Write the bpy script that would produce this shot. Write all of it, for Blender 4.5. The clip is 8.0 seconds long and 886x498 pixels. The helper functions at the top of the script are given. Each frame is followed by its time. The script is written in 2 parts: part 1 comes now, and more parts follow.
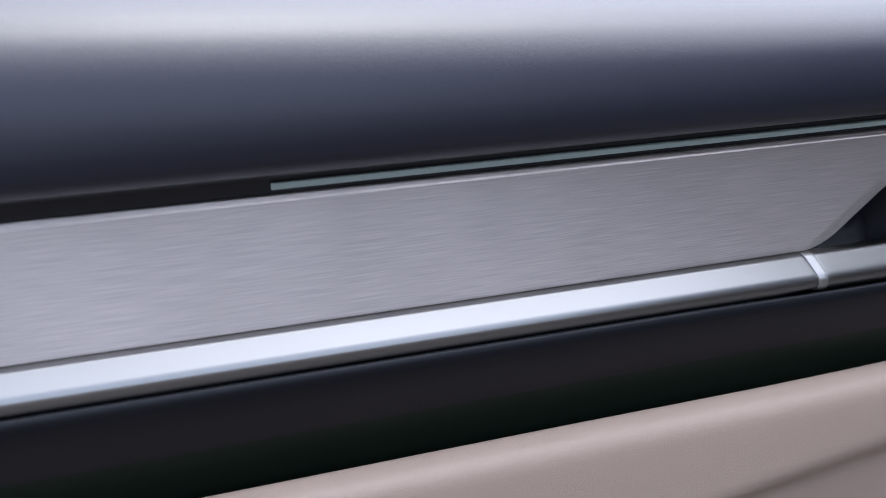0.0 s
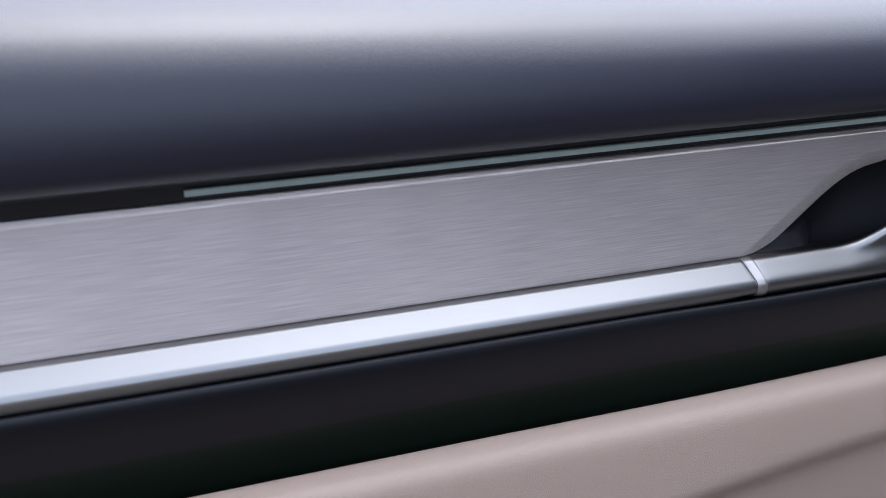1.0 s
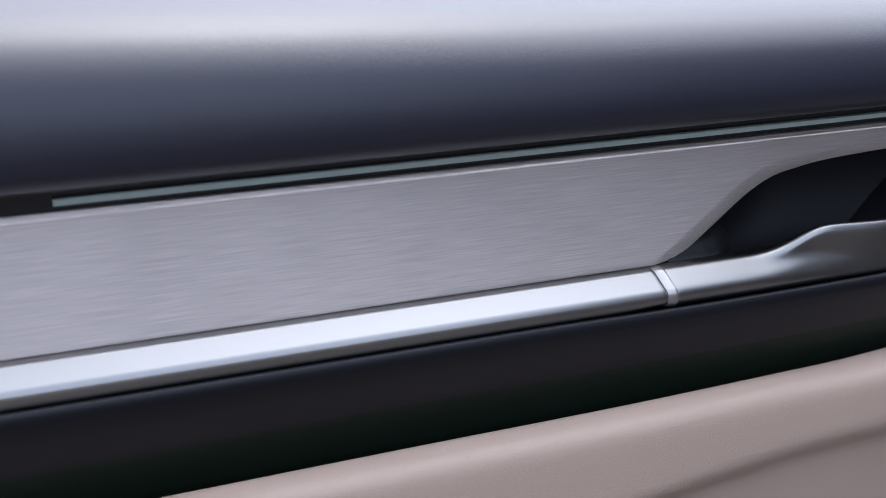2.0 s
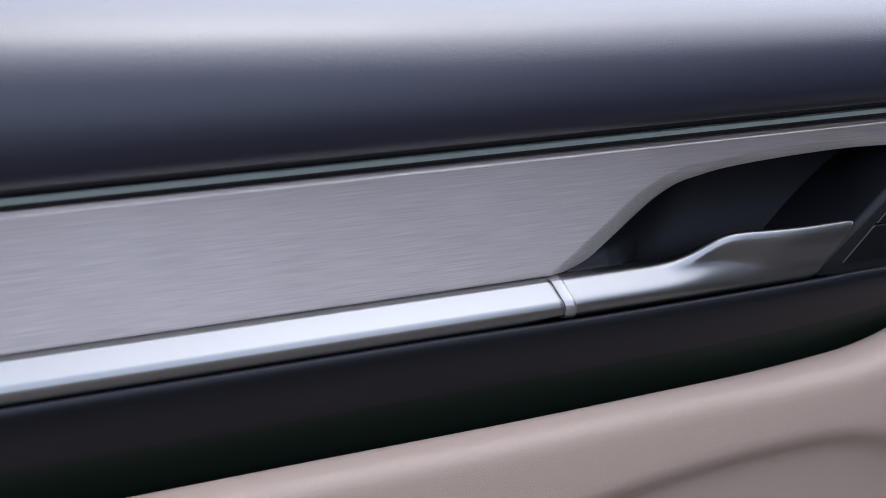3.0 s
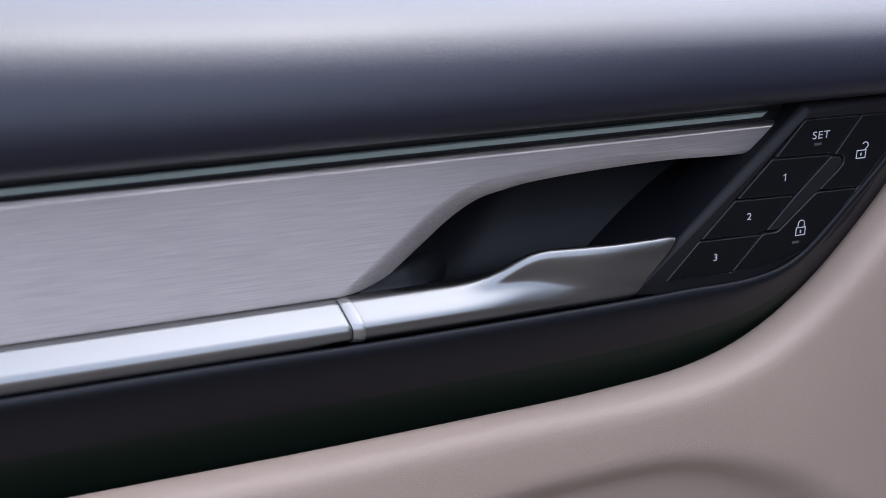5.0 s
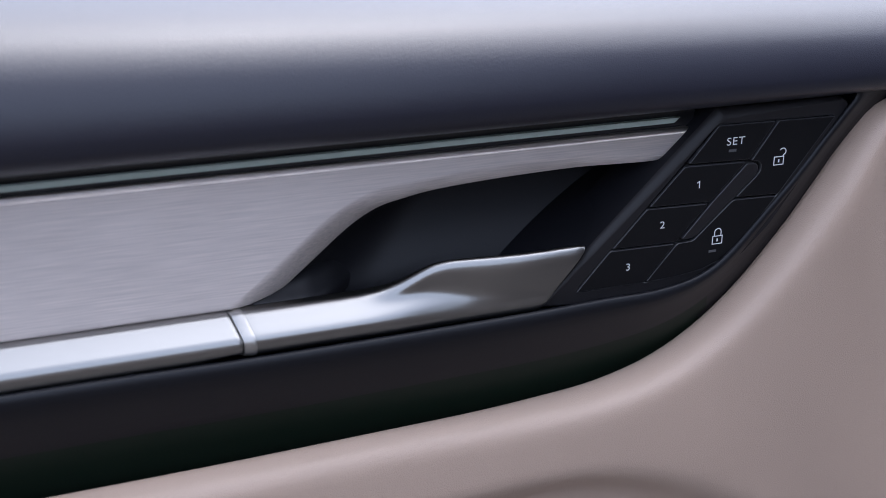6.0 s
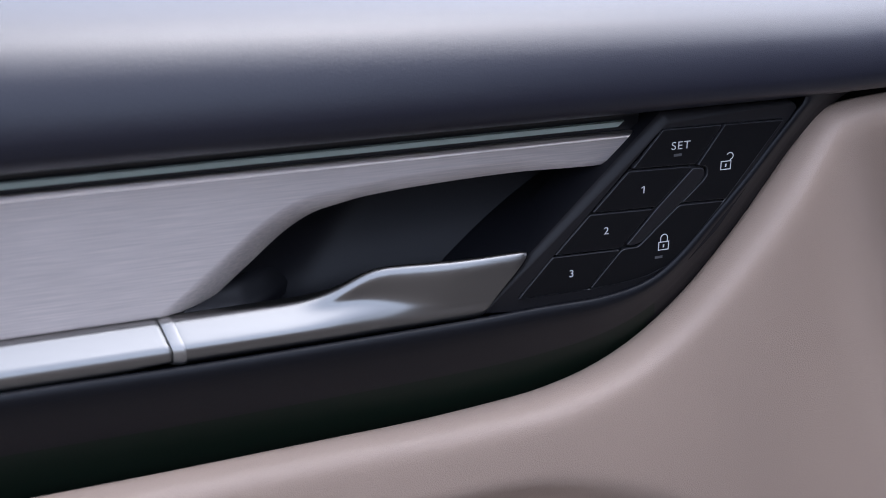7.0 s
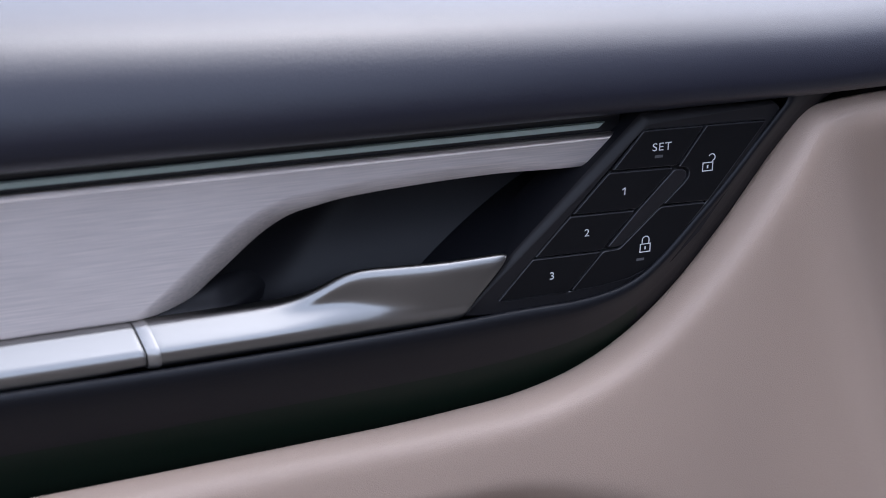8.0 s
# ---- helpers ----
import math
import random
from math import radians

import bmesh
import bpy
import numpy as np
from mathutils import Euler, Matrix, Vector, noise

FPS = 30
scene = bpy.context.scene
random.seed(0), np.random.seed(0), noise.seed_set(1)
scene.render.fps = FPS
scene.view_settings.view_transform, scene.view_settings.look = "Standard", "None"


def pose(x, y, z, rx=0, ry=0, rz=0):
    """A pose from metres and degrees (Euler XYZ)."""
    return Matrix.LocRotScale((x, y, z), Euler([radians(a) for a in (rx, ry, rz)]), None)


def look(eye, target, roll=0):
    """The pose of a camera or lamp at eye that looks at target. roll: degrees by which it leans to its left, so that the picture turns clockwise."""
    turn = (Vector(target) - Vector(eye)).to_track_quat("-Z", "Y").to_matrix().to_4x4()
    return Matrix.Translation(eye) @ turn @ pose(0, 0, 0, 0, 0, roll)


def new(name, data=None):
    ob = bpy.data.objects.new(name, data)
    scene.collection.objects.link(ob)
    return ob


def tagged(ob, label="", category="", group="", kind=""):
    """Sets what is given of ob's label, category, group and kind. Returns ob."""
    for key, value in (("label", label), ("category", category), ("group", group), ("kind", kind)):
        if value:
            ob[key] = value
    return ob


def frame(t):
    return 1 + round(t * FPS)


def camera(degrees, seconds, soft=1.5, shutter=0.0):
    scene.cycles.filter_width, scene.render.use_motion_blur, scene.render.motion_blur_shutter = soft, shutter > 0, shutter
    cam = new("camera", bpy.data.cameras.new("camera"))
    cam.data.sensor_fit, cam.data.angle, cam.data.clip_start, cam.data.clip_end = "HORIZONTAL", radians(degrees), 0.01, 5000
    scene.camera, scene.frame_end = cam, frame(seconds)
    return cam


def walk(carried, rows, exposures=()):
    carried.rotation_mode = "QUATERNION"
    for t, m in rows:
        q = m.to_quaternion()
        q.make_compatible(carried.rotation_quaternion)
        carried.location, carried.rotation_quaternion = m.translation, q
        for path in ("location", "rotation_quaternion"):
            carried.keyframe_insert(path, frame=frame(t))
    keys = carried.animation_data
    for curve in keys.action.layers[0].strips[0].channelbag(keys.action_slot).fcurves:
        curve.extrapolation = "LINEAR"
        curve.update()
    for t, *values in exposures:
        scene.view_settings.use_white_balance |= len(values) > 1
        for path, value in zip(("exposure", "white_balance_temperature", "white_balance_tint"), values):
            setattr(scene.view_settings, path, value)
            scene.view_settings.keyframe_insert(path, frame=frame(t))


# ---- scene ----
# A slow slide along the inner side of an open car door.
# Door space: x along the door, y into the door, z up; its origin stands H above the ground.
H = 0.60

cam = camera(42.0, 8.0, soft=0.8)
PATH = [
    (0.0, -0.2767, -0.3516, 0.1698, 68.29, -0.26, -19.79),
    (0.5, -0.2657, -0.3514, 0.1695, 68.27, -0.12, -19.82),
    (1.0, -0.2493, -0.3518, 0.1691, 68.27, -0.12, -19.91),
    (1.5, -0.2304, -0.3519, 0.1684, 68.26, -0.09, -19.89),
    (3.0, -0.1671, -0.3523, 0.1658, 68.26, -0.11, -19.86),
    (3.5, -0.1477, -0.3525, 0.1650, 68.26, -0.09, -19.87),
    (4.0, -0.1278, -0.3530, 0.1644, 68.27, -0.14, -19.90),
    (4.5, -0.1081, -0.3532, 0.1637, 68.25, -0.11, -19.88),
    (6.0, -0.0508, -0.3537, 0.1620, 68.24, -0.05, -19.92),
    (6.5, -0.0374, -0.3538, 0.1616, 68.25, -0.06, -19.91),
    (7.0, -0.0278, -0.3537, 0.1612, 68.25, -0.08, -19.92),
    (7.5, -0.0216, -0.3532, 0.1609, 68.24, -0.06, -19.87),
    (8.0, -0.0196, -0.3531, 0.1609, 68.23, -0.04, -19.92),
]
walk(cam, [(t, pose(x, y, z + H, rx, ry, rz)) for t, x, y, z, rx, ry, rz in PATH],
     exposures=[(0.0, 1.86, 5900, 11.3), (4.5, 1.88, 5910, 12.2), (8.0, 1.85, 5920, 13.7)])
cam.data.dof.use_dof = True
cam.data.dof.focus_distance = 0.43
cam.data.dof.aperture_fstop = 10.0

# ---------------------------------------------------------------- light
world = bpy.data.worlds.new("sky")
scene.world = world
world.use_nodes = True
wn = world.node_tree
sky = wn.nodes.new("ShaderNodeTexSky")
sky.sky_type = "NISHITA"
sky.sun_disc = False
sky.sun_elevation = radians(70)
sky.sun_rotation = radians(36)
sky.dust_density = 3.0
haze = wn.nodes.new("ShaderNodeHueSaturation")
haze.inputs["Saturation"].default_value = 0.46
wn.links.new(sky.outputs[0], haze.inputs["Color"])
wn.links.new(haze.outputs[0], wn.nodes["Background"].inputs[0])
wn.nodes["Background"].inputs[1].default_value = 0.15
sun = new("sun", bpy.data.lights.new("sun", "SUN"))
sun.data.energy = 0.7
sun.data.angle = radians(80)
sun.data.color = (1.0, 0.95, 0.9)
sun.matrix_world = look((1.3, 1.8, 5.6), (0, 0, 0.6))


# ---------------------------------------------------------------- materials
def material(name, colour, rough, metal=0.0, spec=0.5, spread=0.06, grain=None, stretch=(1, 1, 1),
             bump=0.0, bump_size=0.0003, kind="noise", wear=None, aniso=0.0, coat=0.0, uneven=0.1):
    """A principled surface with colour variation at two scales and a fine relief."""
    m = bpy.data.materials.new(name)
    m.use_nodes = True
    nt = m.node_tree
    b = nt.nodes["Principled BSDF"]
    b.inputs["Metallic"].default_value = metal
    b.inputs["Specular IOR Level"].default_value = spec
    b.inputs["Anisotropic"].default_value = aniso
    b.inputs["Coat Weight"].default_value = coat
    tc = nt.nodes.new("ShaderNodeTexCoord")
    if aniso:
        tg = nt.nodes.new("ShaderNodeCombineXYZ")
        tg.inputs[2].default_value = 1.0
        nt.links.new(tg.outputs[0], b.inputs["Tangent"])
    mp = nt.nodes.new("ShaderNodeMapping")
    mp.inputs["Scale"].default_value = stretch
    nt.links.new(tc.outputs["Object"], mp.inputs[0])

    def tex(scale, detail=4.0, mapped=True):
        n = nt.nodes.new("ShaderNodeTexNoise")
        n.inputs["Scale"].default_value = scale
        n.inputs["Detail"].default_value = detail
        nt.links.new(mp.outputs[0] if mapped else tc.outputs["Object"], n.inputs["Vector"])
        return n.outputs["Fac"]

    fine, broad = tex(grain or 300), tex(wear or 9, 3.0, False)
    mix = nt.nodes.new("ShaderNodeMath")
    mix.operation = "MULTIPLY_ADD"
    nt.links.new(fine, mix.inputs[0])
    mix.inputs[1].default_value = 0.6
    half = nt.nodes.new("ShaderNodeMath")
    half.operation = "MULTIPLY"
    half.inputs[1].default_value = 0.4
    nt.links.new(broad, half.inputs[0])
    nt.links.new(half.outputs[0], mix.inputs[2])
    ramp = nt.nodes.new("ShaderNodeMapRange")
    ramp.inputs[1].default_value, ramp.inputs[2].default_value = 0.3, 0.7
    nt.links.new(mix.outputs[0], ramp.inputs[0])
    cm = nt.nodes.new("ShaderNodeMix")
    cm.data_type = "RGBA"
    cm.inputs[6].default_value = (*[c * (1 - spread) for c in colour], 1)
    cm.inputs[7].default_value = (*[min(1, c * (1 + spread)) for c in colour], 1)
    nt.links.new(ramp.outputs[0], cm.inputs[0])
    nt.links.new(cm.outputs[2], b.inputs["Base Color"])
    rr = nt.nodes.new("ShaderNodeMapRange")
    rr.inputs[1].default_value, rr.inputs[2].default_value = 0.3, 0.7
    rr.inputs[3].default_value, rr.inputs[4].default_value = rough * (1 - uneven), rough * (1 + uneven)
    nt.links.new(fine if aniso else broad, rr.inputs[0])
    nt.links.new(rr.outputs[0], b.inputs["Roughness"])
    if bump:
        if kind == "leather":
            v = nt.nodes.new("ShaderNodeTexVoronoi")
            v.inputs["Scale"].default_value = grain
            v.inputs["Randomness"].default_value = 1.0
            v.feature = "SMOOTH_F1"
            v.inputs["Smoothness"].default_value = 0.6
            warp = nt.nodes.new("ShaderNodeTexNoise")
            warp.inputs["Scale"].default_value = grain * 0.45
            nt.links.new(tc.outputs["Object"], warp.inputs["Vector"])
            add = nt.nodes.new("ShaderNodeVectorMath")
            add.operation = "MULTIPLY_ADD"
            add.inputs[1].default_value = (0.9 / grain,) * 3
            nt.links.new(warp.outputs["Color"], add.inputs[0])
            nt.links.new(mp.outputs[0], add.inputs[2])
            nt.links.new(add.outputs[0], v.inputs["Vector"])
            height = v.outputs["Distance"]
        else:
            height = fine
        bp = nt.nodes.new("ShaderNodeBump")
        bp.inputs["Strength"].default_value = bump
        bp.inputs["Distance"].default_value = bump_size
        nt.links.new(height, bp.inputs["Height"])
        nt.links.new(bp.outputs[0], b.inputs["Normal"])
    return m


PAD = material("navy_leather", (0.0190, 0.0197, 0.0315), 0.32, spec=0.52, grain=2600, bump=0.21, bump_size=0.0003, kind="leather")
BEIGE = material("beige_leather", (0.466, 0.350, 0.280), 0.37, grain=2400, bump=0.36, bump_size=0.0003, kind="leather", spread=0.03)
SOFT = material("black_soft_plastic", (0.0064, 0.0070, 0.0104), 0.41, spec=0.34, grain=1500, bump=0.25, bump_size=0.0002)
GREEN_SHEEN = material("green_sheen_plastic", (0.0034, 0.0115, 0.0068), 0.45, spec=0.28, grain=1500, bump=0.2, bump_size=0.0002)
INSERT = material("black_insert_plastic", (0.0068, 0.0069, 0.0092), 0.5, spec=0.16, grain=900)
GLOSS = material("black_gloss_trim", (0.010, 0.010, 0.012), 0.3, grain=400)
CUP = material("black_cup_plastic", (0.0130, 0.0132, 0.0160), 0.42, spec=0.26, grain=1200, bump=0.15, bump_size=0.0002)
ALU = material("brushed_aluminium", (0.83, 0.762, 0.732), 0.64, metal=1.0, grain=60, stretch=(0.8, 34, 34), bump=0.12,
               bump_size=0.0002, spread=0.19, aniso=0.8)
CHROME = material("satin_chrome", (0.335, 0.330, 0.321), 0.28, metal=1.0, grain=40, spread=0.012, uneven=0.03)
TEAL = material("pale_light_guide", (0.40, 0.475, 0.435), 0.35, grain=200, spread=0.04)
BUTTON = material("black_button_plastic", (0.0085, 0.0083, 0.0095), 0.38, spec=0.18, grain=1800, bump=0.1, bump_size=0.0001)
FRAME = material("black_pod_plastic", (0.0172, 0.0160, 0.0178), 0.42, spec=0.28, grain=1600, bump=0.2, bump_size=0.00015)
GLINT = material("chamfer_glint_metal", (0.47, 0.455, 0.435), 0.32, metal=0.9, grain=300)
# edge glints of the keys, put into a paler, glossier plastic
EDGE_GLINT = material("key_edge_glint", (0.03, 0.03, 0.034), 0.30, spec=0.75, grain=800)
PRINT = material("white_print", (0.75, 0.75, 0.78), 0.5)
LAMP = material("grey_indicator", (0.10, 0.10, 0.105), 0.4)
PAVING = material("grey_paving", (0.050, 0.0455, 0.0435), 0.8, grain=60, wear=1.5, spread=0.15)
DARK = material("dark_grey_blocker_paint", (0.06, 0.053, 0.05), 0.8, grain=80, wear=2, spread=0.06)
BLOCKER = material("warm_grey_blocker_paint", (0.16, 0.14, 0.128), 0.8, grain=80, wear=2, spread=0.06)


# ---------------------------------------------------------------- helpers
def smooth_curve(pts, step, closed=False):
    """A Catmull-Rom curve through points, sampled about every step."""
    pts = [Vector(p) for p in pts]
    n, out = len(pts), []
    for i in range(n if closed else n - 1):
        if closed:
            a, b, c, d = pts[i - 1], pts[i], pts[(i + 1) % n], pts[(i + 2) % n]
        else:
            b, c = pts[i], pts[i + 1]
            a = pts[i - 1] if i else b * 2 - c
            d = pts[i + 2] if i + 2 < n else c * 2 - b
        k = max(1, round((c - b).length / step))
        for j in range(k):
            t = j / k
            l = (c - b).length
            m1 = (c - a) * (l / max(1e-9, (b - a).length + l))
            m2 = (d - b) * (l / max(1e-9, (d - c).length + l))
            h = t * t * t
            q = t * t
            out.append(b * (2 * h - 3 * q + 1) + m1 * (h - 2 * q + t) + c * (3 * q - 2 * h) + m2 * (h - q))
    if not closed:
        out.append(pts[-1])
    return out


def grid(rows, closed=False, flip=False):
    """A sheet through rows of points, all equally long."""
    bm = bmesh.new()
    vs = [[bm.verts.new(p) for p in row] for row in rows]
    n = len(rows[0])
    for a, b in zip(vs, vs[1:]):
        for j in range(n if closed else n - 1):
            q = (a[j], a[(j + 1) % n], b[(j + 1) % n], b[j])
            bm.faces.new(q[::-1] if flip else q)
    for f in bm.faces:
        f.smooth = True
    return bm


def part(name, bm, mat, parent, label="", edge=None):
    """One mesh object under a thing or a part; edge: a material for its sides."""
    me = bpy.data.meshes.new(name)
    bmesh.ops.recalc_face_normals(bm, faces=bm.faces[:])
    bm.to_mesh(me)
    bm.free()
    me.materials.append(mat)
    if edge:
        me.materials.append(edge)
        for f in me.polygons:
            f.material_index = 0 if abs(f.normal.y) > 0.97 else 1
    ob = new(name, me)
    ob.parent = parent
    if label:
        tagged(ob, label)
    return ob


def sub(ob, levels=2):
    m = ob.modifiers.new("smooth", "SUBSURF")
    m.levels = m.render_levels = levels
    return ob


def section_x(profile, x0, x1, step=0.02):
    """A profile of (y, z) swept along x."""
    n = max(2, round((x1 - x0) / step))
    return grid([[(x0 + (x1 - x0) * i / n, y, z) for y, z in profile] for i in range(n + 1)])


def offset(poly, d, closed=True):
    """A polygon of (x, z) moved outwards by d (a number or one a point); counter-clockwise."""
    n, out = len(poly), []
    for i, p in enumerate(poly):
        a = poly[i - 1] if closed or i else p
        c = poly[(i + 1) % n] if closed or i < n - 1 else p
        e1, e2 = (p - a), (c - p)
        e1 = e1.normalized() if e1.length > 1e-9 else e2.normalized()
        e2 = e2.normalized() if e2.length > 1e-9 else e1
        n1, n2 = Vector((e1.y, -e1.x)), Vector((e2.y, -e2.x))
        m = (n1 + n2) / max(0.35, 1 + n1.dot(n2))
        out.append(p + m * (d[i] if isinstance(d, list) else d))
    return out


def slab(poly, layers, cap_back=False, r=0.0, soft=True):
    """A plate from an outline of (x, z): layers of (outward offset, y), front face first; r rounds its corners."""
    bm = bmesh.new()
    rings = []
    for d, y in layers:
        edge = offset(poly, d)
        rings.append([bm.verts.new((p.x, y, p.y)) for p in (rounded(edge, r, 3) if r else edge)])
    n = len(rings[0])
    for a, b in zip(rings, rings[1:]):
        for j in range(n):
            f = bm.faces.new((a[j], a[(j + 1) % n], b[(j + 1) % n], b[j]))
            f.smooth = soft
    bm.faces.new(rings[0])
    if cap_back:
        bm.faces.new(rings[-1][::-1])
    return bm


def ease(a, b, x):
    t = min(1, max(0, (x - a) / (b - a)))
    return t * t * (3 - 2 * t)


def mm(pts):
    return [Vector((a / 1000, b / 1000)) for a, b in pts]


def rounded(poly, r, k=4):
    """A polygon with its corners rounded by a radius r."""
    out, n = [], len(poly)
    for i, p in enumerate(poly):
        a, c = (poly[i - 1] - p), (poly[(i + 1) % n] - p)
        d = min(r, a.length * 0.45, c.length * 0.45)
        p1, p2 = p + a.normalized() * d, p + c.normalized() * d
        for j in range(k + 1):
            t = j / k
            out.append(p1 * (1 - t) ** 2 + p * 2 * t * (1 - t) + p2 * t * t)
    return out


def ccw(poly):
    s = sum(a.x * b.y - b.x * a.y for a, b in zip(poly, poly[1:] + poly[:1]))
    return poly if s > 0 else poly[::-1]


LEFT, RIGHT = -0.75, 0.62

# ---------------------------------------------------------------- ground
bm = bmesh.new()
bmesh.ops.create_grid(bm, x_segments=8, y_segments=8, size=400)
ground = part("ground", bm, PAVING, None)
tagged(ground, "flat grey paving under the open car door", "ground", kind="structure")

# unseen, added opposite the door to hold low sky out of its reflections
bm = bmesh.new()
bmesh.ops.create_cube(bm, size=1, matrix=Matrix.Translation((-1.05, -2.2, 0.6)) @ Matrix.Diagonal((4.7, 0.2, 1.2, 1)))
tagged(part("south_light_block", bm, BLOCKER, None), "unseen low warm grey wall added to shape reflections in the car door", "wall", kind="structure")
# unseen, added at the right to take light off the lining and pad
bm = bmesh.new()
bmesh.ops.create_cube(bm, size=1, matrix=Matrix.Translation((1.4, -1.7, 1.2)) @ Matrix.Diagonal((0.2, 2.6, 2.4, 1)))
tagged(part("east_light_block", bm, DARK, None), "unseen dark grey wall added to darken the right side of the car door", "wall", kind="structure")

# ---------------------------------------------------------------- the door
door = new("car_door")
door.location = (0, 0, H)
tagged(door, "open car door with navy, beige and brushed metal lining", "car door")

# upper pad, a soft roll that overhangs the trim
PAD_SECTION = [(14, 55), (4, 55.3), (-3, 55.8), (-8, 56.2), (-11.3, 57.7), (-13.9, 60.1), (-15.5, 62.9), (-16.2, 65.8), (-16.0, 69.5), (-15, 74), (-13, 79), (-9.8, 84.2),
               (-5.2, 89), (0.5, 93), (10, 97.2), (26, 101.2), (50, 105), (90, 108), (115, 106), (122, 98)]
prof = [(v.x, v.y) for v in smooth_curve(mm(PAD_SECTION), 0.002)]


def taper(x):
    """The pad grows lower towards the front of the door."""
    return max(0.8, min(1.7, 1 - (1.1 if x < -0.03 else 0.7) * (x + 0.03)))


xs = [LEFT + (RIGHT - LEFT) * i / 60 for i in range(61)]
rows = [[(x, y + 0.6 * max(0, x - 0.22) ** 2, 0.0545 + (z - 0.0545) * (taper(x) if z > 0.0545 else 1)) for y, z in prof] for x in xs]
part("upper_pad", grid(rows), PAD, door, "navy grained leather upper pad")

# black carrier behind everything
shell = [(0.122, 0.098), (0.122, -0.60), (0.045, -0.60), (0.045, 0.06)]
bm = section_x(shell, LEFT, RIGHT, 0.3)
part("door_shell", bm, SOFT, door)

# gloss rail above the metal inlay
RAIL = [(8, 54.6), (2.4, 54.3), (1.4, 53.6), (1.2, 52.4), (1.8, 51.8), (2.0, 48.0), (2.4, 46.2), (8, 46.0)]
bm = section_x([(y / 1000, z / 1000) for y, z in RAIL], LEFT, 0.176, 0.05)
part("trim_rail", bm, GLOSS, door, "glossy black rail")
strip = rounded(ccw(mm([(-208.4, 48.75), (167.4, 48.75), (170.0, 51.0), (-208.4, 51.0)])), 0.0003, 2)
part("light_strip", slab(strip, [(-0.0003, 0.0006), (-0.0001, 0.0007), (0, 0.0010), (0, 0.005)], soft=False), TEAL, door,
     "pale teal ambient light strip")

# brushed metal inlay with the cut-out for the handle cup
CUT = smooth_curve(mm([(2.4, 0.1), (10.4, 0.2), (16.2, 0.5), (19.6, 1.6), (23, 4.2), (34.3, 13.5), (46.1, 23.2), (55.6, 28.7), (65.2, 31.2),
                       (73, 32.7), (93, 34.2), (124.2, 35.2), (157, 35.0), (164.9, 35.6), (169.3, 38.2), (176.4, 46.9)]), 0.003)
inlay = [Vector((LEFT, 0.0001))] + CUT + [Vector((LEFT, 0.0469))]
inlay = ccw(inlay)
DIAGONAL = [p for p in CUT if 0.018 < p.x < 0.166]
DIAGONAL = [DIAGONAL[0] + (DIAGONAL[0] - DIAGONAL[1]).normalized() * 0.03] + DIAGONAL


def to_cup(p):
    """Distance from p to the cup's edge, and where along x the nearest point lies."""
    best = (1.0, 0.0)
    for a, b in zip(DIAGONAL, DIAGONAL[1:]):
        t = min(1, max(0, (p - a).dot(b - a) / (b - a).length_squared))
        q = a + (b - a) * t
        best = min(best, ((p - q).length, q.x))
    return best


def bevel_width(x):
    """Width of the bevel along the cup: broad on the slope, narrower under the long tongue."""
    return 0.0105 - 0.0045 * ease(0.035, 0.075, x) - 0.0035 * ease(0.13, 0.163, x)


roll = []
for p in inlay:
    if p in CUT and p.x <= 0.018:
        roll.append(max(0.0012, (0.0105 - 0.64 * (0.018 - p.x)) / 0.77))
    elif p in CUT and p.x < 0.163:
        roll.append(bevel_width(p.x))
    else:
        roll.append(0.0046 if p.y > 0.046 and p.x < 0.1 else 0.0012)
for _ in range(4):
    roll = [(roll[i - 1] + roll[i] * 2 + roll[(i + 1) % len(roll)]) / 4 for i in range(len(roll))]


def edge_drop(p, q, s):
    """How far the inlay has dropped at p, s of the way (0 to 1) to its outline at q: rounded edges, a flat bevel along the cup."""
    if q.y > 0.043:
        return (0.0032 if q.x < 0.17 else 0.001) * (1 - math.sqrt(max(0, 1 - s * s)))
    gap, x = to_cup(p)
    w = bevel_width(x)
    t = max(0, 1 - gap / w)
    return 0.56 * w * t ** 1.5 + 0.0005 * max(0, (s - 0.7) / 0.3) ** 2


bm = bmesh.new()
rings = []
for k in range(9):
    s = (0, 0, 0.12, 0.26, 0.5, 0.7, 0.86, 0.96, 1)[k]
    ring = offset(inlay, [-r * (1.03 if k == 0 else 1 - s) for r in roll])
    rings.append([bm.verts.new((p.x, -0.0005 + edge_drop(p, q, s), p.y)) for p, q in zip(ring, inlay)])
back = offset(inlay, 0.0)
rings.append([bm.verts.new((p.x, 0.008, p.y)) for p in back])
for a, b in zip(rings, rings[1:]):
    for j in range(len(a)):
        bm.faces.new((a[j], a[(j + 1) % len(a)], b[(j + 1) % len(a)], b[j])).smooth = True
bm.faces.new(rings[0])
part("metal_inlay", bm, ALU, door, "brushed aluminium trim inlay")

# handle cup behind the cut-out


def cup_depth(x, z):
    """How deep the cup is: its left wall leans with the cut-out, its floor rises towards the lever."""
    left = x - 0.010 - 1.1 * max(0.0, z)
    return 0.0068 + 0.030 * ease(-0.006, 0.050, left) * (0.30 + 0.70 * ease(-0.016, 0.034, z))


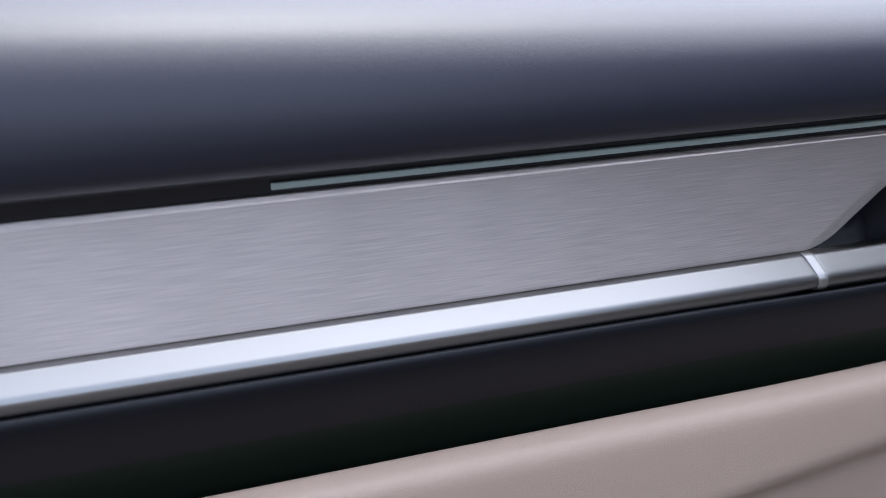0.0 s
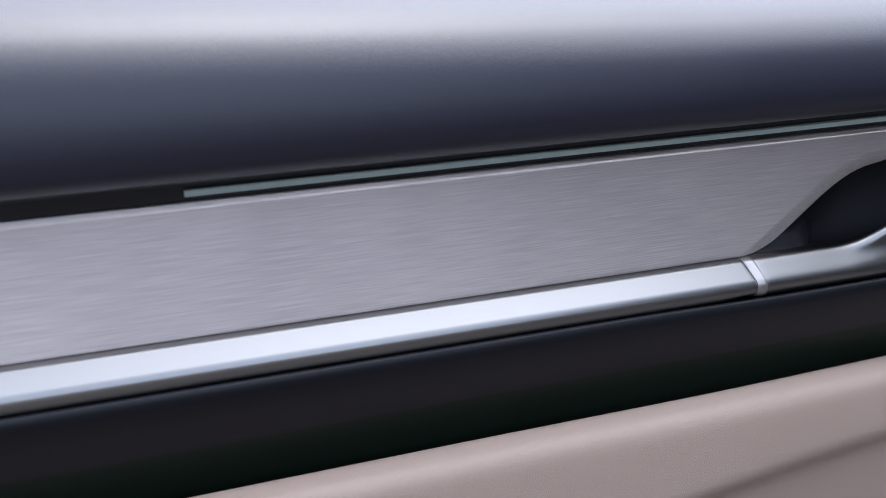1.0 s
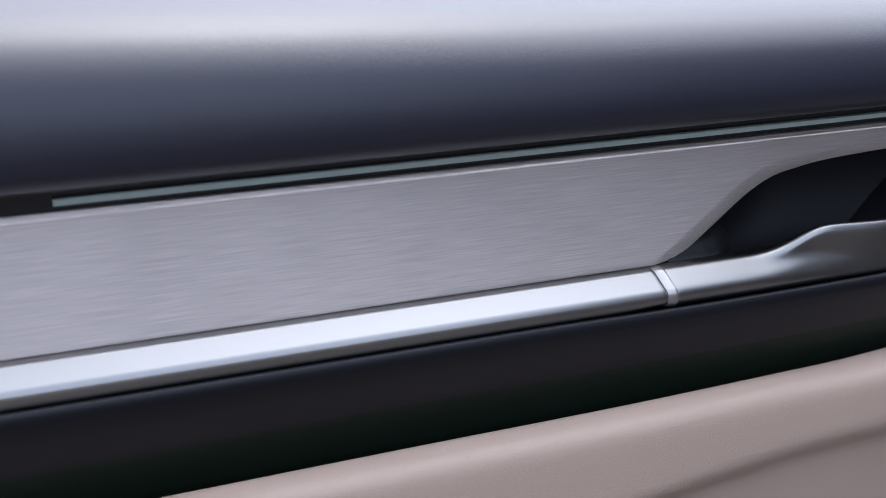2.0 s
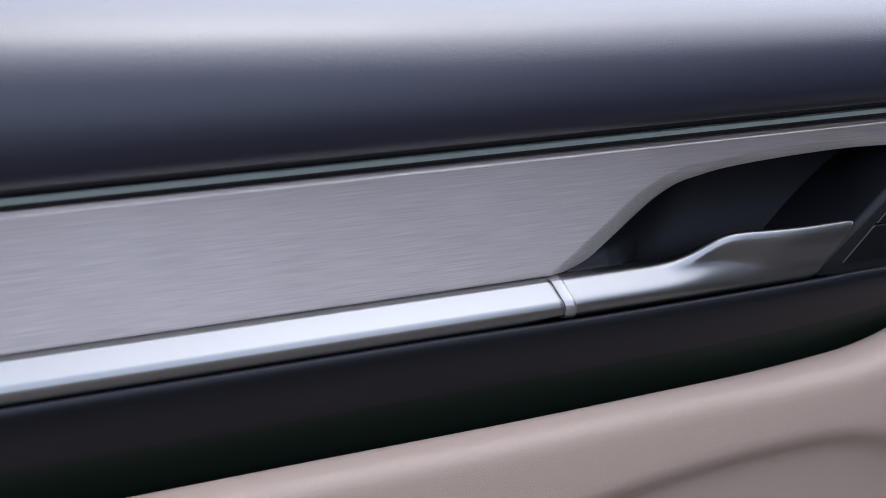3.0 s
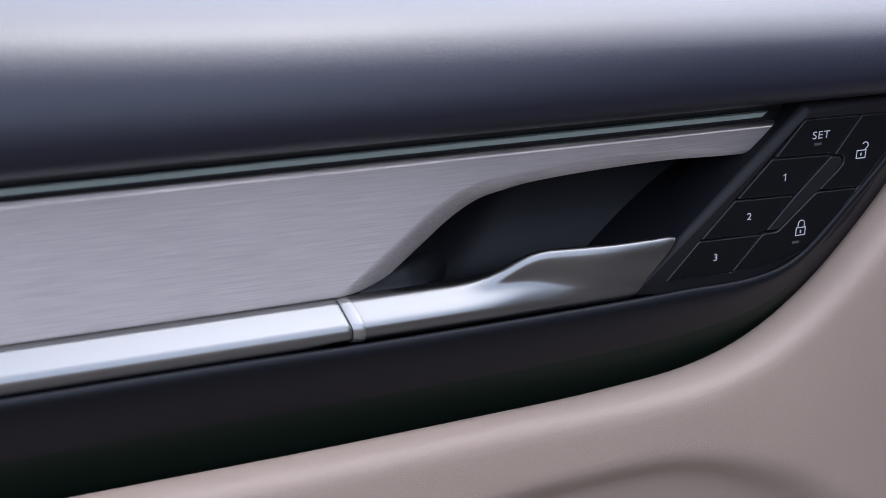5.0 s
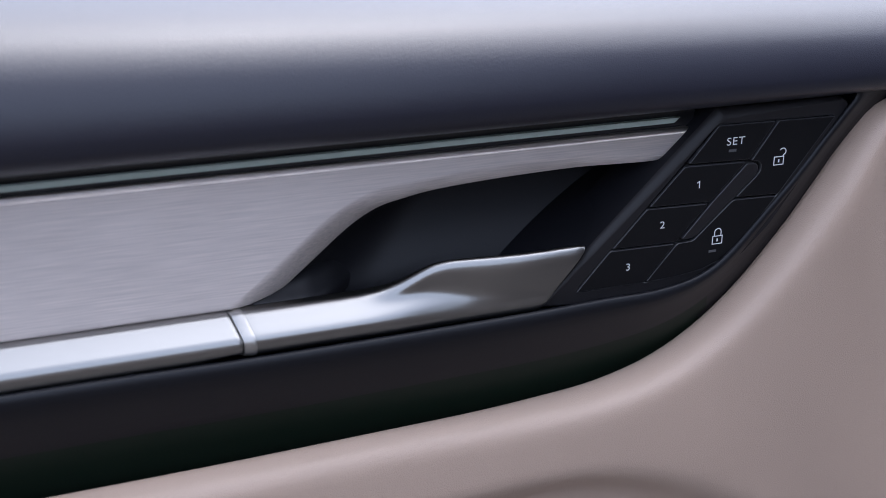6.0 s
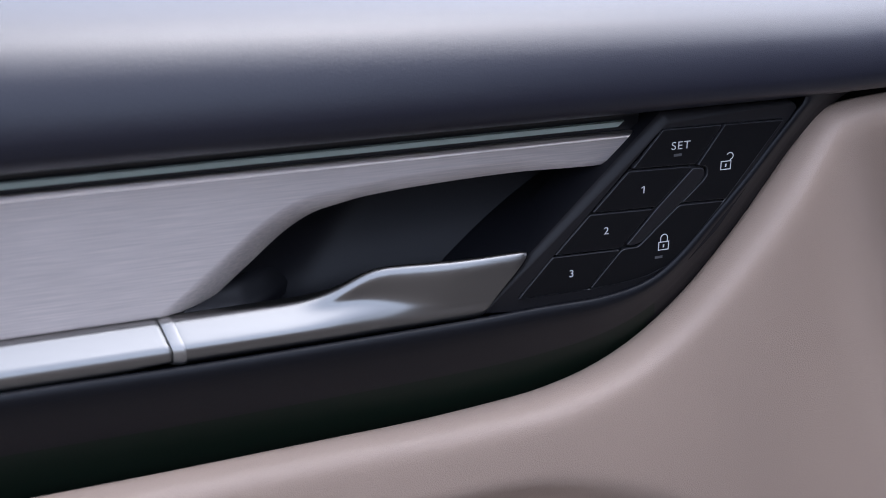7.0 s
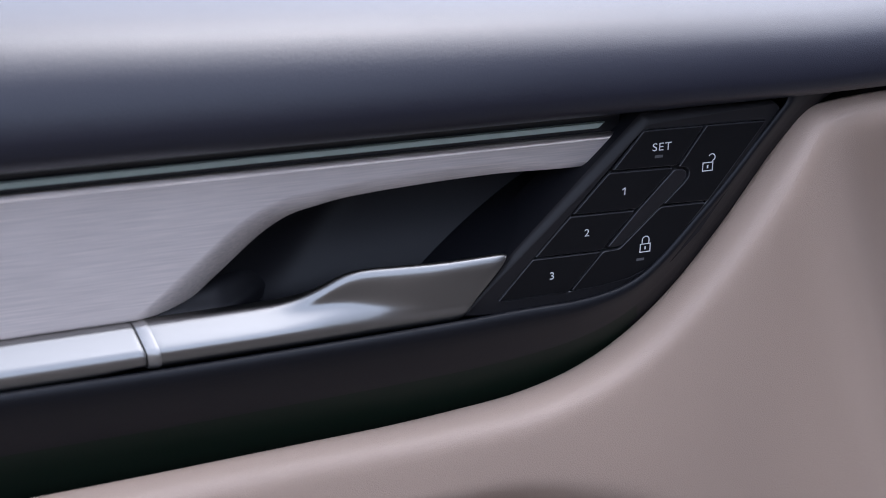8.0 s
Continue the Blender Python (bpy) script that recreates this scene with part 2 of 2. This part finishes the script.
zs = [-0.017 + 0.002 * i for i in range(33)]
rows = [[(0.004 + 0.004 * i, cup_depth(0.004 + 0.004 * i, z), z) for z in zs] for i in range(45)]
cup = part("handle_cup", grid(rows), CUP, door, "dark recessed handle cup")
rows = []
for i in range(13):
    f = i / 12
    row = []
    for z in zs:
        u = z + 0.003
        x0 = 0.1052 + (1.45 * u + 14 * u * u if u > 0 else 0.9 * u)
        x1 = 0.1150 + 0.991 * (z + 0.013)
        y0, y1 = cup_depth(x0, z) + 0.001, -0.0022
        row.append((x0 + (x1 - x0) * f, y0 + (y1 - y0) * f - (0.0025 * ease(0, 0.12, f) if f else 0), z))
    rows.append(row)
part("cup_insert", grid(rows), INSERT, cup, "darker matt black insert")
# finger ledge: a small shelf that curves up into the cup's wall
LEDGE = [(0.5, -5.0), (0.8, -1.2), (1.8, 0.0), (4.5, 2.2), (7.0, 4.6), (9.5, 6.2), (14.0, 7.2), (22.0, 7.6)]
shelf = smooth_curve(mm(LEDGE), 0.0012)
rows = []
for i in range(37):
    x = 0.010 + 0.0017 * i
    rows.append([(x + 0.3 * max(0, q.y), q.x + 0.032 * ease(0.026, 0.068, x), q.y) for q in shelf])
part("finger_ledge", grid(rows), CUP, cup)

# metal bar below the inlay, and the pull lever that continues it
BAR = [(4, -1.2), (1.2, 0.2), (-2.0, -0.1), (-9.7, -7.0), (-10.5, -9.2), (-9.8, -13.8), (4, -15.4)]
prof = [(4 / 1000, -1.2 / 1000)]
for (ax, az), (bx, bz), (cx, cz), r in zip(BAR, BAR[1:], BAR[2:], (1.5, 1.6, 1.3, 1.6, 2.4)):
    a_, b_, c_ = Vector((ax, az)), Vector((bx, bz)), Vector((cx, cz))
    p1, p2 = b_ + (a_ - b_).normalized() * min(r, (a_ - b_).length * 0.48), b_ + (c_ - b_).normalized() * min(r, (c_ - b_).length * 0.48)
    for j in range(7):
        t = j / 6
        v = p1 * (1 - t) ** 2 + b_ * 2 * t * (1 - t) + p2 * t * t
        prof.append((v.x / 1000, v.y / 1000))
prof.append((4 / 1000, -15.4 / 1000))
held = [prof[0]]
for (ay, az), (by, bz) in zip(prof, prof[1:]):
    if math.hypot(by - ay, bz - az) > 0.0012:
        held += [(ay + (by - ay) * f, az + (bz - az) * f) for f in (0.05, 0.12, 0.88, 0.95)]
    held.append((by, bz))
prof = held
xs = [LEFT + (-0.018 - LEFT) * i / 24 for i in range(25)] + [-0.015, -0.012, -0.009, -0.006, -0.004, -0.0025, -0.0012, 0.0]


def seam(y):
    return -0.32 * y


def under(x, z):
    """The bar's underside lifts a little towards the joint."""
    return z + 0.0013 * ease(-0.016, 0.0, x) * ease(-0.0105, -0.0145, z)


rows = [[(x + seam(y) * ease(-0.03, 0, x), y, under(x, z)) for y, z in prof] for x in xs]
mid = (-0.003, -0.008)
for k, s in ((0.0004, 0.97), (0.0006, 0.92), (0.0006, 0.3)):
    rows.append([(seam(y) + k, mid[0] + (y - mid[0]) * s, mid[1] + (under(0, z) - mid[1]) * s) for y, z in prof])
part("trim_bar", grid(rows), CHROME, door, "satin chrome trim bar")

# the lever's end chamfer; paler metal than the lever paints in its glint
ring = [[(seam(y) + dx, mid[0] + (y - mid[0]) * k, mid[1] + (z - mid[1]) * k) for y, z in prof]
        for dx, k in ((0.0009, 0.60), (0.0009, 0.93), (0.0011, 0.945), (0.0042, 1.001), (0.0045, 1.003), (0.0052, 0.98))]
part("joint_glint", grid(ring), GLINT, door, "lever's chamfered end in paler metal that paints in its glint")

# lever sections: the bar's back edge rises into a thin blade
RIM = [(0, 0), (45, 0.2), (53, 1.8), (61, 4.8), (67, 7.8), (73, 8.8), (99, 8.4), (126, 8.8), (140, 8.8)]


def rim(x):
    return float(np.interp(x * 1000, [a for a, _ in RIM], [b for _, b in RIM])) / 1000


def lever_section(x):
    top = max(rim(x), 0.0) * 1000
    k = min(1, top / 8.4)
    h = ease(0.056, 0.098, x)
    low = [(3, -0.6), (1.8, -0.1), (0.6, 0), (-0.6, -0.2), (-2.0, -0.3), (-3.6, -1.6), (-5.8, -3.6), (-8.6, -6.1), (-9.9, -7.4), (-10.2, -8.8),
           (-10.0, -11.6), (-8.8, -13.9), (-5, -14.6), (2, -15)]
    yb = -3.2 - 3.8 * ease(0.058, 0.108, x)
    crease = (yb - 0.3 - 1.0 * h, -0.6 - 4.6 * ease(0.058, 0.115, x))
    foot = (-9.2 + 0.7 * h, -6.2 - 1.9 * h)
    high = [(yb + 4, -3), (yb + 3.4, 4), (yb + 2.8, top - 0.7), (yb + 1.2, top + 0.3), (yb - 0.3, top - 0.4), (yb - 1.8, top - 3.0), crease,
            ((crease[0] + foot[0]) / 2 - 0.1, (crease[1] + foot[1]) / 2), foot, (-10.1 + 1.15 * h, -9.4 - 0.5 * h), (-10.0 + 0.9 * h, -11.6), (-8.8 + 0.5 * h, -13.9), (-5, -14.6),
            (2, -15)]
    return [(a + (c - a) * k, b + (d - b) * k) for (a, b), (c, d) in zip(low, high)]


def lever_end(z):
    return 0.1145 + max(-0.004, (z + 0.0116)) * 0.80


rows = []
us = [0.0, 0.004, 0.012, 0.06, 0.16, 0.27, 0.33, 0.38, 0.43, 0.48, 0.53, 0.58, 0.64, 0.72, 0.8, 0.88, 0.94, 0.975, 0.993, 1.0]
x0 = 0.0042
for u in us:
    row = []
    s = 1.0 if 0.01 < u < 0.98 else (0.90 if u in (0.0, 1.0) else 0.96)
    for i in range(14):
        y, z = lever_section(x0 + (0.125 - x0) * u)[i]
        y, z = y / 1000, z / 1000
        end = lever_end(z)
        start = x0 + seam(y) + 0.0
        x = start + (end - start) * u
        cy, cz = -0.005, -0.007 if u < 0.5 else -0.003
        row.append((x, cy + (y - cy) * s, cz + (z - cz) * s))
    rows.append(row)
bm = grid(rows)
bm.verts.ensure_lookup_table()
bm.faces.new([bm.verts[i] for i in range(14)])
bm.faces.new([bm.verts[len(bm.verts) - 14 + i] for i in range(14)])
lever = sub(part("pull_lever", bm, CHROME, door, "satin chrome door pull lever"))

# black bolster: a ridge below the bar that sweeps up round the switch pod
PAIRS = [(-750, -13.6, -750, -68.5), (-300, -13.6, -300, -64.6), (-110, -13.6, -110, -62.2), (-41, -13.6, -41, -61.6), (10, -14.1, 10, -60.9), (58.7, -13.9, 62, -59.5), (107, -13.4, 115, -57.2),
         (134, -12.4, 145, -53.8), (160, -11.8, 167, -46.6), (178, -8.9, 186, -35.6), (191.4, -1.2, 207, -17.4), (207.8, 14.9, 223, 1.4), (219.1, 27.4, 233.2, 15.4),
         (229.9, 41.0, 246, 32.8), (236.8, 51.1, 255.5, 45.2), (239.6, 55.5, 263, 51.5), (237, 60.5, 275, 57), (230, 68, 290, 66)]
LOFT = smooth_curve([Vector(p) / 1000 for p in PAIRS], 0.005)
# depth and fall behind the ridge: a groove under the bar, an undercut beside the pod
layers = [(0.012, 0.006, 0.012, 0.0030), (0.006, 0.0038, 0.004, 0.0030), (0.0, 0.0024, -0.003, 0.0028), (-0.006, 0.0014, -0.0080, 0.0020),
          (-0.0093, 0.0004, -0.0100, 0.0007), (-0.0103, -0.0007, -0.0106, -0.0004), (-0.0114, -0.0008, -0.0115, -0.0005)]
rows = []
inner = [Vector((p[0], p[1])) for p in LOFT]
for ya, da, yb, db in layers:
    ks = [ease(0.125, 0.175, p.x) for p in inner]
    row = []
    for p, k in zip(offset(inner, [da + (db - da) * k for k in ks], False), ks):
        y = ya + (yb - ya) * k
        row.append((p.x, y + max(0, 0.001 - y) * 0.36 * ease(0.15, 0.21, p.x) - 0.002 * ease(0.036, 0.056, p.y), p.y))
    rows.append(row)
FLANK = ((0.0, -0.0122), (0.04, -0.0128), (0.1, -0.0122), (0.2, -0.0104), (0.3, -0.0086), (0.4, -0.0068), (0.47, -0.0056), (0.52, -0.0046), (0.6, -0.0034), (0.8, -0.0002),
         (0.93, 0.0018), (1.0, 0.003), (1.06, 0.0045), (1.2, 0.012))
for f, y in FLANK:
    rows.append([(p[0] + (p[2] - p[0]) * f, y + max(0, 0.001 - y) * 0.36 * ease(0.15, 0.21, p[0]) - 0.002 * ease(0.036, 0.056, p[1]), p[1] + (p[3] - p[1]) * f) for p in LOFT])
bolster = part("bolster", grid(rows), SOFT, door, "black soft-touch bolster, a green reflection painted on its lower half")
# lower flank tinted green-black, a green reflection put into the colour
bolster.data.materials.append(GREEN_SHEEN)
across = len(LOFT) - 1
for i, f in enumerate(bolster.data.polygons):
    if i // across > len(layers) + 6 and f.center.x < 0.186:
        f.material_index = 1

# beige lower lining
EDGE = [(-750, -68.5), (-300, -64.6), (-110, -62.2), (-37.8, -61.6), (-1, -61.1), (60, -59.6), (91.5, -58.7), (118.5, -56.9), (137.1, -55.1), (148.8, -52.8), (160.7, -49.4), (172.6, -44.3),
        (184.5, -37.2), (196.3, -27.9), (207.9, -16.6), (224.3, 3.0), (239.7, 24.3), (254.0, 43.9), (258.1, 47.0), (264.4, 48.7), (277.2, 50.1), (295.2, 51.3),
        (400, 56), (620, 60)]
EDGE = smooth_curve(mm(EDGE), 0.006)


def edge_depth(x):
    """The lining's edge stands proud along the armrest and lies deeper beside the pod."""
    return -0.010 + 0.005 * ease(-0.02, 0.14, x) + 0.005 * ease(0.14, 0.2, x)


deep = [edge_depth(p.x) for p in EDGE]
EDGE = [Vector((p.x + (p.x + 0.02) / 0.353 * (y - 0.005), p.y + (p.y - 0.161) / 0.353 * (y - 0.005))) for p, y in zip(EDGE, deep)]
# inward distance, and how far the lining has come forward: along the armrest, beside the pod
prof = [(0.012, -0.010, -0.010), (0.004, -0.0035, -0.0035), (0.0012, -0.0012, -0.0012), (0.0002, 0.0, 0.0), (0.0004, 0.0016, 0.0020), (0.0012, 0.0040, 0.0050),
        (0.0025, 0.0074, 0.0098), (0.0045, 0.0101, 0.0137), (0.007, 0.0114, 0.0152), (0.010, 0.0121, 0.0159), (0.0135, 0.0127, 0.0164), (0.018, 0.0134, 0.0169),
        (0.025, 0.0144, 0.0176), (0.036, 0.0159, 0.0185), (0.05, 0.0172, 0.0193), (0.07, 0.018, 0.0198), (0.09, 0.0185, 0.0202), (0.115, 0.019, 0.0205),
        (0.15, 0.019, 0.0205), (0.2, 0.019, 0.0205), (0.27, 0.018, 0.0195), (0.36, 0.016, 0.0175)]
prof = [tuple(v) for v in smooth_curve(prof, 0.004)]
way = Vector((0.45, -0.89)).normalized()
rows = []
for d, ya, yb in prof:
    ring = offset(EDGE, min(d, 0.008), False)
    far = [Vector((0, -1)).lerp(way, ease(0.02, 0.2, p.x)).normalized() * max(0, d - 0.008) for p in EDGE]
    row = []
    for p, q, y0 in zip(ring, far, deep):
        c = p + q
        k = ease(0.05, 0.17, p.x)
        top = -0.076 - (0.014 * ((c.x - 0.118) / 0.168) ** 2 if c.x < 0.118 else 0.018 * ((c.x - 0.118) / 0.059) ** 2)
        arch = ease(0, 1, (top - c.y) / 0.016)
        past = max(0, d - 0.016 + 0.008 * ease(0.18, 0.25, p.x))
        away = 0.62 * ease(0.20, 0.30, p.x) * 0.07 * (1 - math.exp(-past * past / (past + 0.008) / 0.07))
        low = 1 - 0.5 * ease(0.235, 0.275, p.x)
        row.append((c.x, y0 - (ya + (yb - ya) * k) * low + 0.010 * arch + away, c.y))
    rows.append(row)
part("lower_lining", grid(rows), BEIGE, door, "beige grained leather lower lining")

# ---------------------------------------------------------------- switch pod
POD = ccw(mm([(181.3, 54.6), (235.6, 54.3), (238.6, 52.4), (238.2, 48.6), (222.4, 25.9), (208.4, 6.4), (197.4, -4.2), (184.5, -10.8), (169.0, -14.2),
              (137.0, -16.0), (110.5, -14.2)]))
WELL = rounded(offset(ccw(mm([(181.3, 48.4), (231.6, 47.6), (210.1, 19.5), (194.9, 2.0), (188.0, -4.0), (178.8, -7.3), (167.2, -8.8), (155.9, -9.2),
                              (127.2, -9.1)])), 0.0004), 0.0016, 3)
# a broad sloping facet along the cup side, narrow bevels on the other sides
facet = [1.0 if abs((p.x - 0.1143) - (p.y + 0.0130) * 0.991) < 0.004 else 0.0 for p in POD]
facet = [w * (0.3 if p.y < 0 else 1.0) for w, p in zip(facet, POD)]
bm = slab(POD, [([-(0.0009 + 0.0033 * w) for w in facet], -0.0068), ([-(0.0007 + 0.0030 * w) for w in facet], -0.00672),
                ([-(0.0003 + 0.0010 * w) for w in facet], -0.0056), (0, -0.0042), (0.0006, 0.02)], r=0.0014)
bm.faces.ensure_lookup_table()
cap = bm.faces[-1]
rim_edges = cap.edges[:]
bmesh.ops.delete(bm, geom=[cap], context="FACES_ONLY")
steps = [[bm.verts.new((p.x, y, p.y)) for p in offset(WELL, d)] for d, y in ((0.00026, -0.0068), (0.0, -0.00655), (0.0, -0.0048))]
lip_edges = [bm.edges.new((a, b)) for a, b in zip(steps[0], steps[0][1:] + steps[0][:1])]
for k, (a, b) in enumerate(zip(steps, steps[1:])):
    for i in range(len(a)):
        bm.faces.new((a[i], a[(i + 1) % len(a)], b[(i + 1) % len(a)], b[i])).material_index = 1 - k
bm.faces.new(steps[-1])
bmesh.ops.triangle_fill(bm, edges=rim_edges + lip_edges, use_beauty=True)
pod = part("switch_pod", bm, FRAME, door, "matt black switch pod with memory and lock keys")
pod.data.materials.append(EDGE_GLINT)
pod.data.materials.append(INSERT)
# the wall towards the cup takes the darker insert plastic, standing in for shade
for f in pod.data.polygons:
    if f.normal.x < -0.4 and abs(f.normal.y) < 0.3 and f.center.y > -0.002:
        f.material_index = 2


def key(pts, r=0.0006):
    poly = offset(ccw(mm(pts)), 0.00022)
    return part("button", slab(poly, [(-0.00030, -0.0074), (-0.00018, -0.00734), (-0.00005, -0.0071), (0, -0.0064), (0, -0.0047)], r=r, soft=False), BUTTON, pod, "black key with white print", EDGE_GLINT)


def text(body, x, z, size, owner):
    cu = bpy.data.curves.new("legend", "FONT")
    cu.body, cu.size, cu.extrude, cu.align_x, cu.align_y = body, size, 0.00004, "CENTER", "CENTER"
    cu.offset, cu.space_character = -0.00001, 1.12
    ob = new("legend", cu)
    me = bpy.data.meshes.new_from_object(ob.evaluated_get(bpy.context.evaluated_depsgraph_get()))
    bpy.data.objects.remove(ob)
    me.transform(Matrix.Translation((x, -0.00742, z)) @ pose(0, 0, 0, 90, 0, 0) @ Matrix.Diagonal((1.12, 1, 1, 1)))
    me.materials.clear()
    me.materials.append(PRINT)
    ob = new("legend", me)
    ob.parent = owner
    return ob


def bar(bm, x0, z0, x1, z1):
    bmesh.ops.create_cube(bm, size=1, matrix=Matrix.Translation(((x0 + x1) / 2, -0.00742, (z0 + z1) / 2)) @ Matrix.Diagonal((abs(x1 - x0), 0.0001, abs(z1 - z0), 1)))


def padlock(x, z, owner, is_open):
    """Outline of a padlock, 4.5 mm wide; its shackle is closed or swung aside like a hook."""
    w, h, t = 0.0045, 0.0035, 0.00038
    bm = bmesh.new()
    bar(bm, x - w / 2, z, x + w / 2, z + t)
    bar(bm, x - w / 2, z + h - t, x + w / 2, z + h)
    bar(bm, x - w / 2, z + t, x - w / 2 + t, z + h - t)
    bar(bm, x + w / 2 - t, z + t, x + w / 2, z + h - t)
    bar(bm, x - 0.0003, z + 0.0011, x + 0.0003, z + 0.0023)
    r = 0.0014
    base = z + h
    if is_open:
        cx, cz = x + 0.0014, base + 0.0016
        path = [(x + 0.0016, base - 0.0001), (x + 0.0020, base + 0.0005)]
        path += [(cx + r * math.cos(a), cz + r * math.sin(a)) for a in [radians(-30 + 20 * i) for i in range(10)]]
    else:
        leg = 0.0014
        path = [(x + r, base), (x + r, base + leg)]
        path += [(x + r * math.cos(a), base + leg + r * math.sin(a)) for a in [math.pi * i / 10 for i in range(1, 10)]]
        path += [(x - r, base + leg), (x - r, base)]
    inner = offset([Vector(p) for p in path], -t / 2, False)
    outer = offset([Vector(p) for p in path], t / 2, False)
    rows = [[(p.x, y, p.y) for p in line] for line, y in ((inner, -0.0074), (inner, -0.00748), (outer, -0.00748), (outer, -0.0074))]
    vs = [[bm.verts.new(p) for p in row] for row in rows]
    for a, b in zip(vs, vs[1:]):
        for j in range(len(path) - 1):
            bm.faces.new((a[j], a[j + 1], b[j + 1], b[j]))
    return part("padlock_icon", bm, PRINT, owner)


def indicator(x, z, owner):
    bm = bmesh.new()
    bar(bm, x - 0.0016, z - 0.0005, x + 0.0016, z + 0.0005)
    return part("indicator", bm, LAMP, owner)


k = key([(181.3, 48.4), (205.3, 48.0), (195.6, 34.6), (170.3, 35.4)])
text("SET", 0.1889, 0.0420, 0.0042, k)
indicator(0.1879, 0.0386, k)
k = key([(168.4, 34.2), (193.9, 33.4), (180.5, 19.8), (155.4, 20.6)])
one = bmesh.new()
for outline in ([(174.8, 25.5), (175.25, 25.5), (175.25, 28.3), (174.8, 28.3)], [(174.8, 28.3), (174.0, 27.8), (174.0, 27.35), (174.8, 27.85)]):
    one.faces.new([one.verts.new((a / 1000, -0.00745, b / 1000)) for a, b in outline])
part("legend", one, PRINT, k)
k = key([(153.9, 19.5), (179.3, 18.7), (166.9, 5.5), (141.2, 6.1)])
text("2", 0.1607, 0.0127, 0.0040, k)
k = key([(139.9, 5.0), (166.3, 4.4), (154.6, -9.2), (127.2, -9.0)])
text("3", 0.1475, -0.0022, 0.0040, k)
k = key([(206.9, 48.0), (231.6, 47.4), (210.1, 19.5), (191.9, 20.2), (199.6, 27.4), (201.2, 29.4), (201.3, 31.8), (200.0, 33.4), (197.0, 33.9)])
padlock(0.2086, 0.0308, k, True)
k = key([(190.3, 18.9), (209.1, 18.4), (194.9, 2.0), (188.0, -4.0), (178.8, -7.3), (167.2, -8.8), (155.9, -9.1), (167.8, 4.4), (174.5, 4.6)], 0.0012)
padlock(0.1849, 0.0021, k, False)
indicator(0.1832, -0.0005, k)
divider = ccw(mm([(194.9, 33.0), (199.0, 32.6), (200.2, 31.4), (200.2, 29.4), (198.7, 27.2), (191.0, 19.6), (175.2, 6.0), (172.5, 5.5), (169.2, 5.8), (180.8, 18.8)]))
part("divider", slab(divider, [(-0.00045, -0.0072), (-0.0003, -0.00713), (-0.0002, -0.0068), (-0.0002, -0.0047)], r=0.0006), FRAME, pod, "raised black divider", EDGE_GLINT)
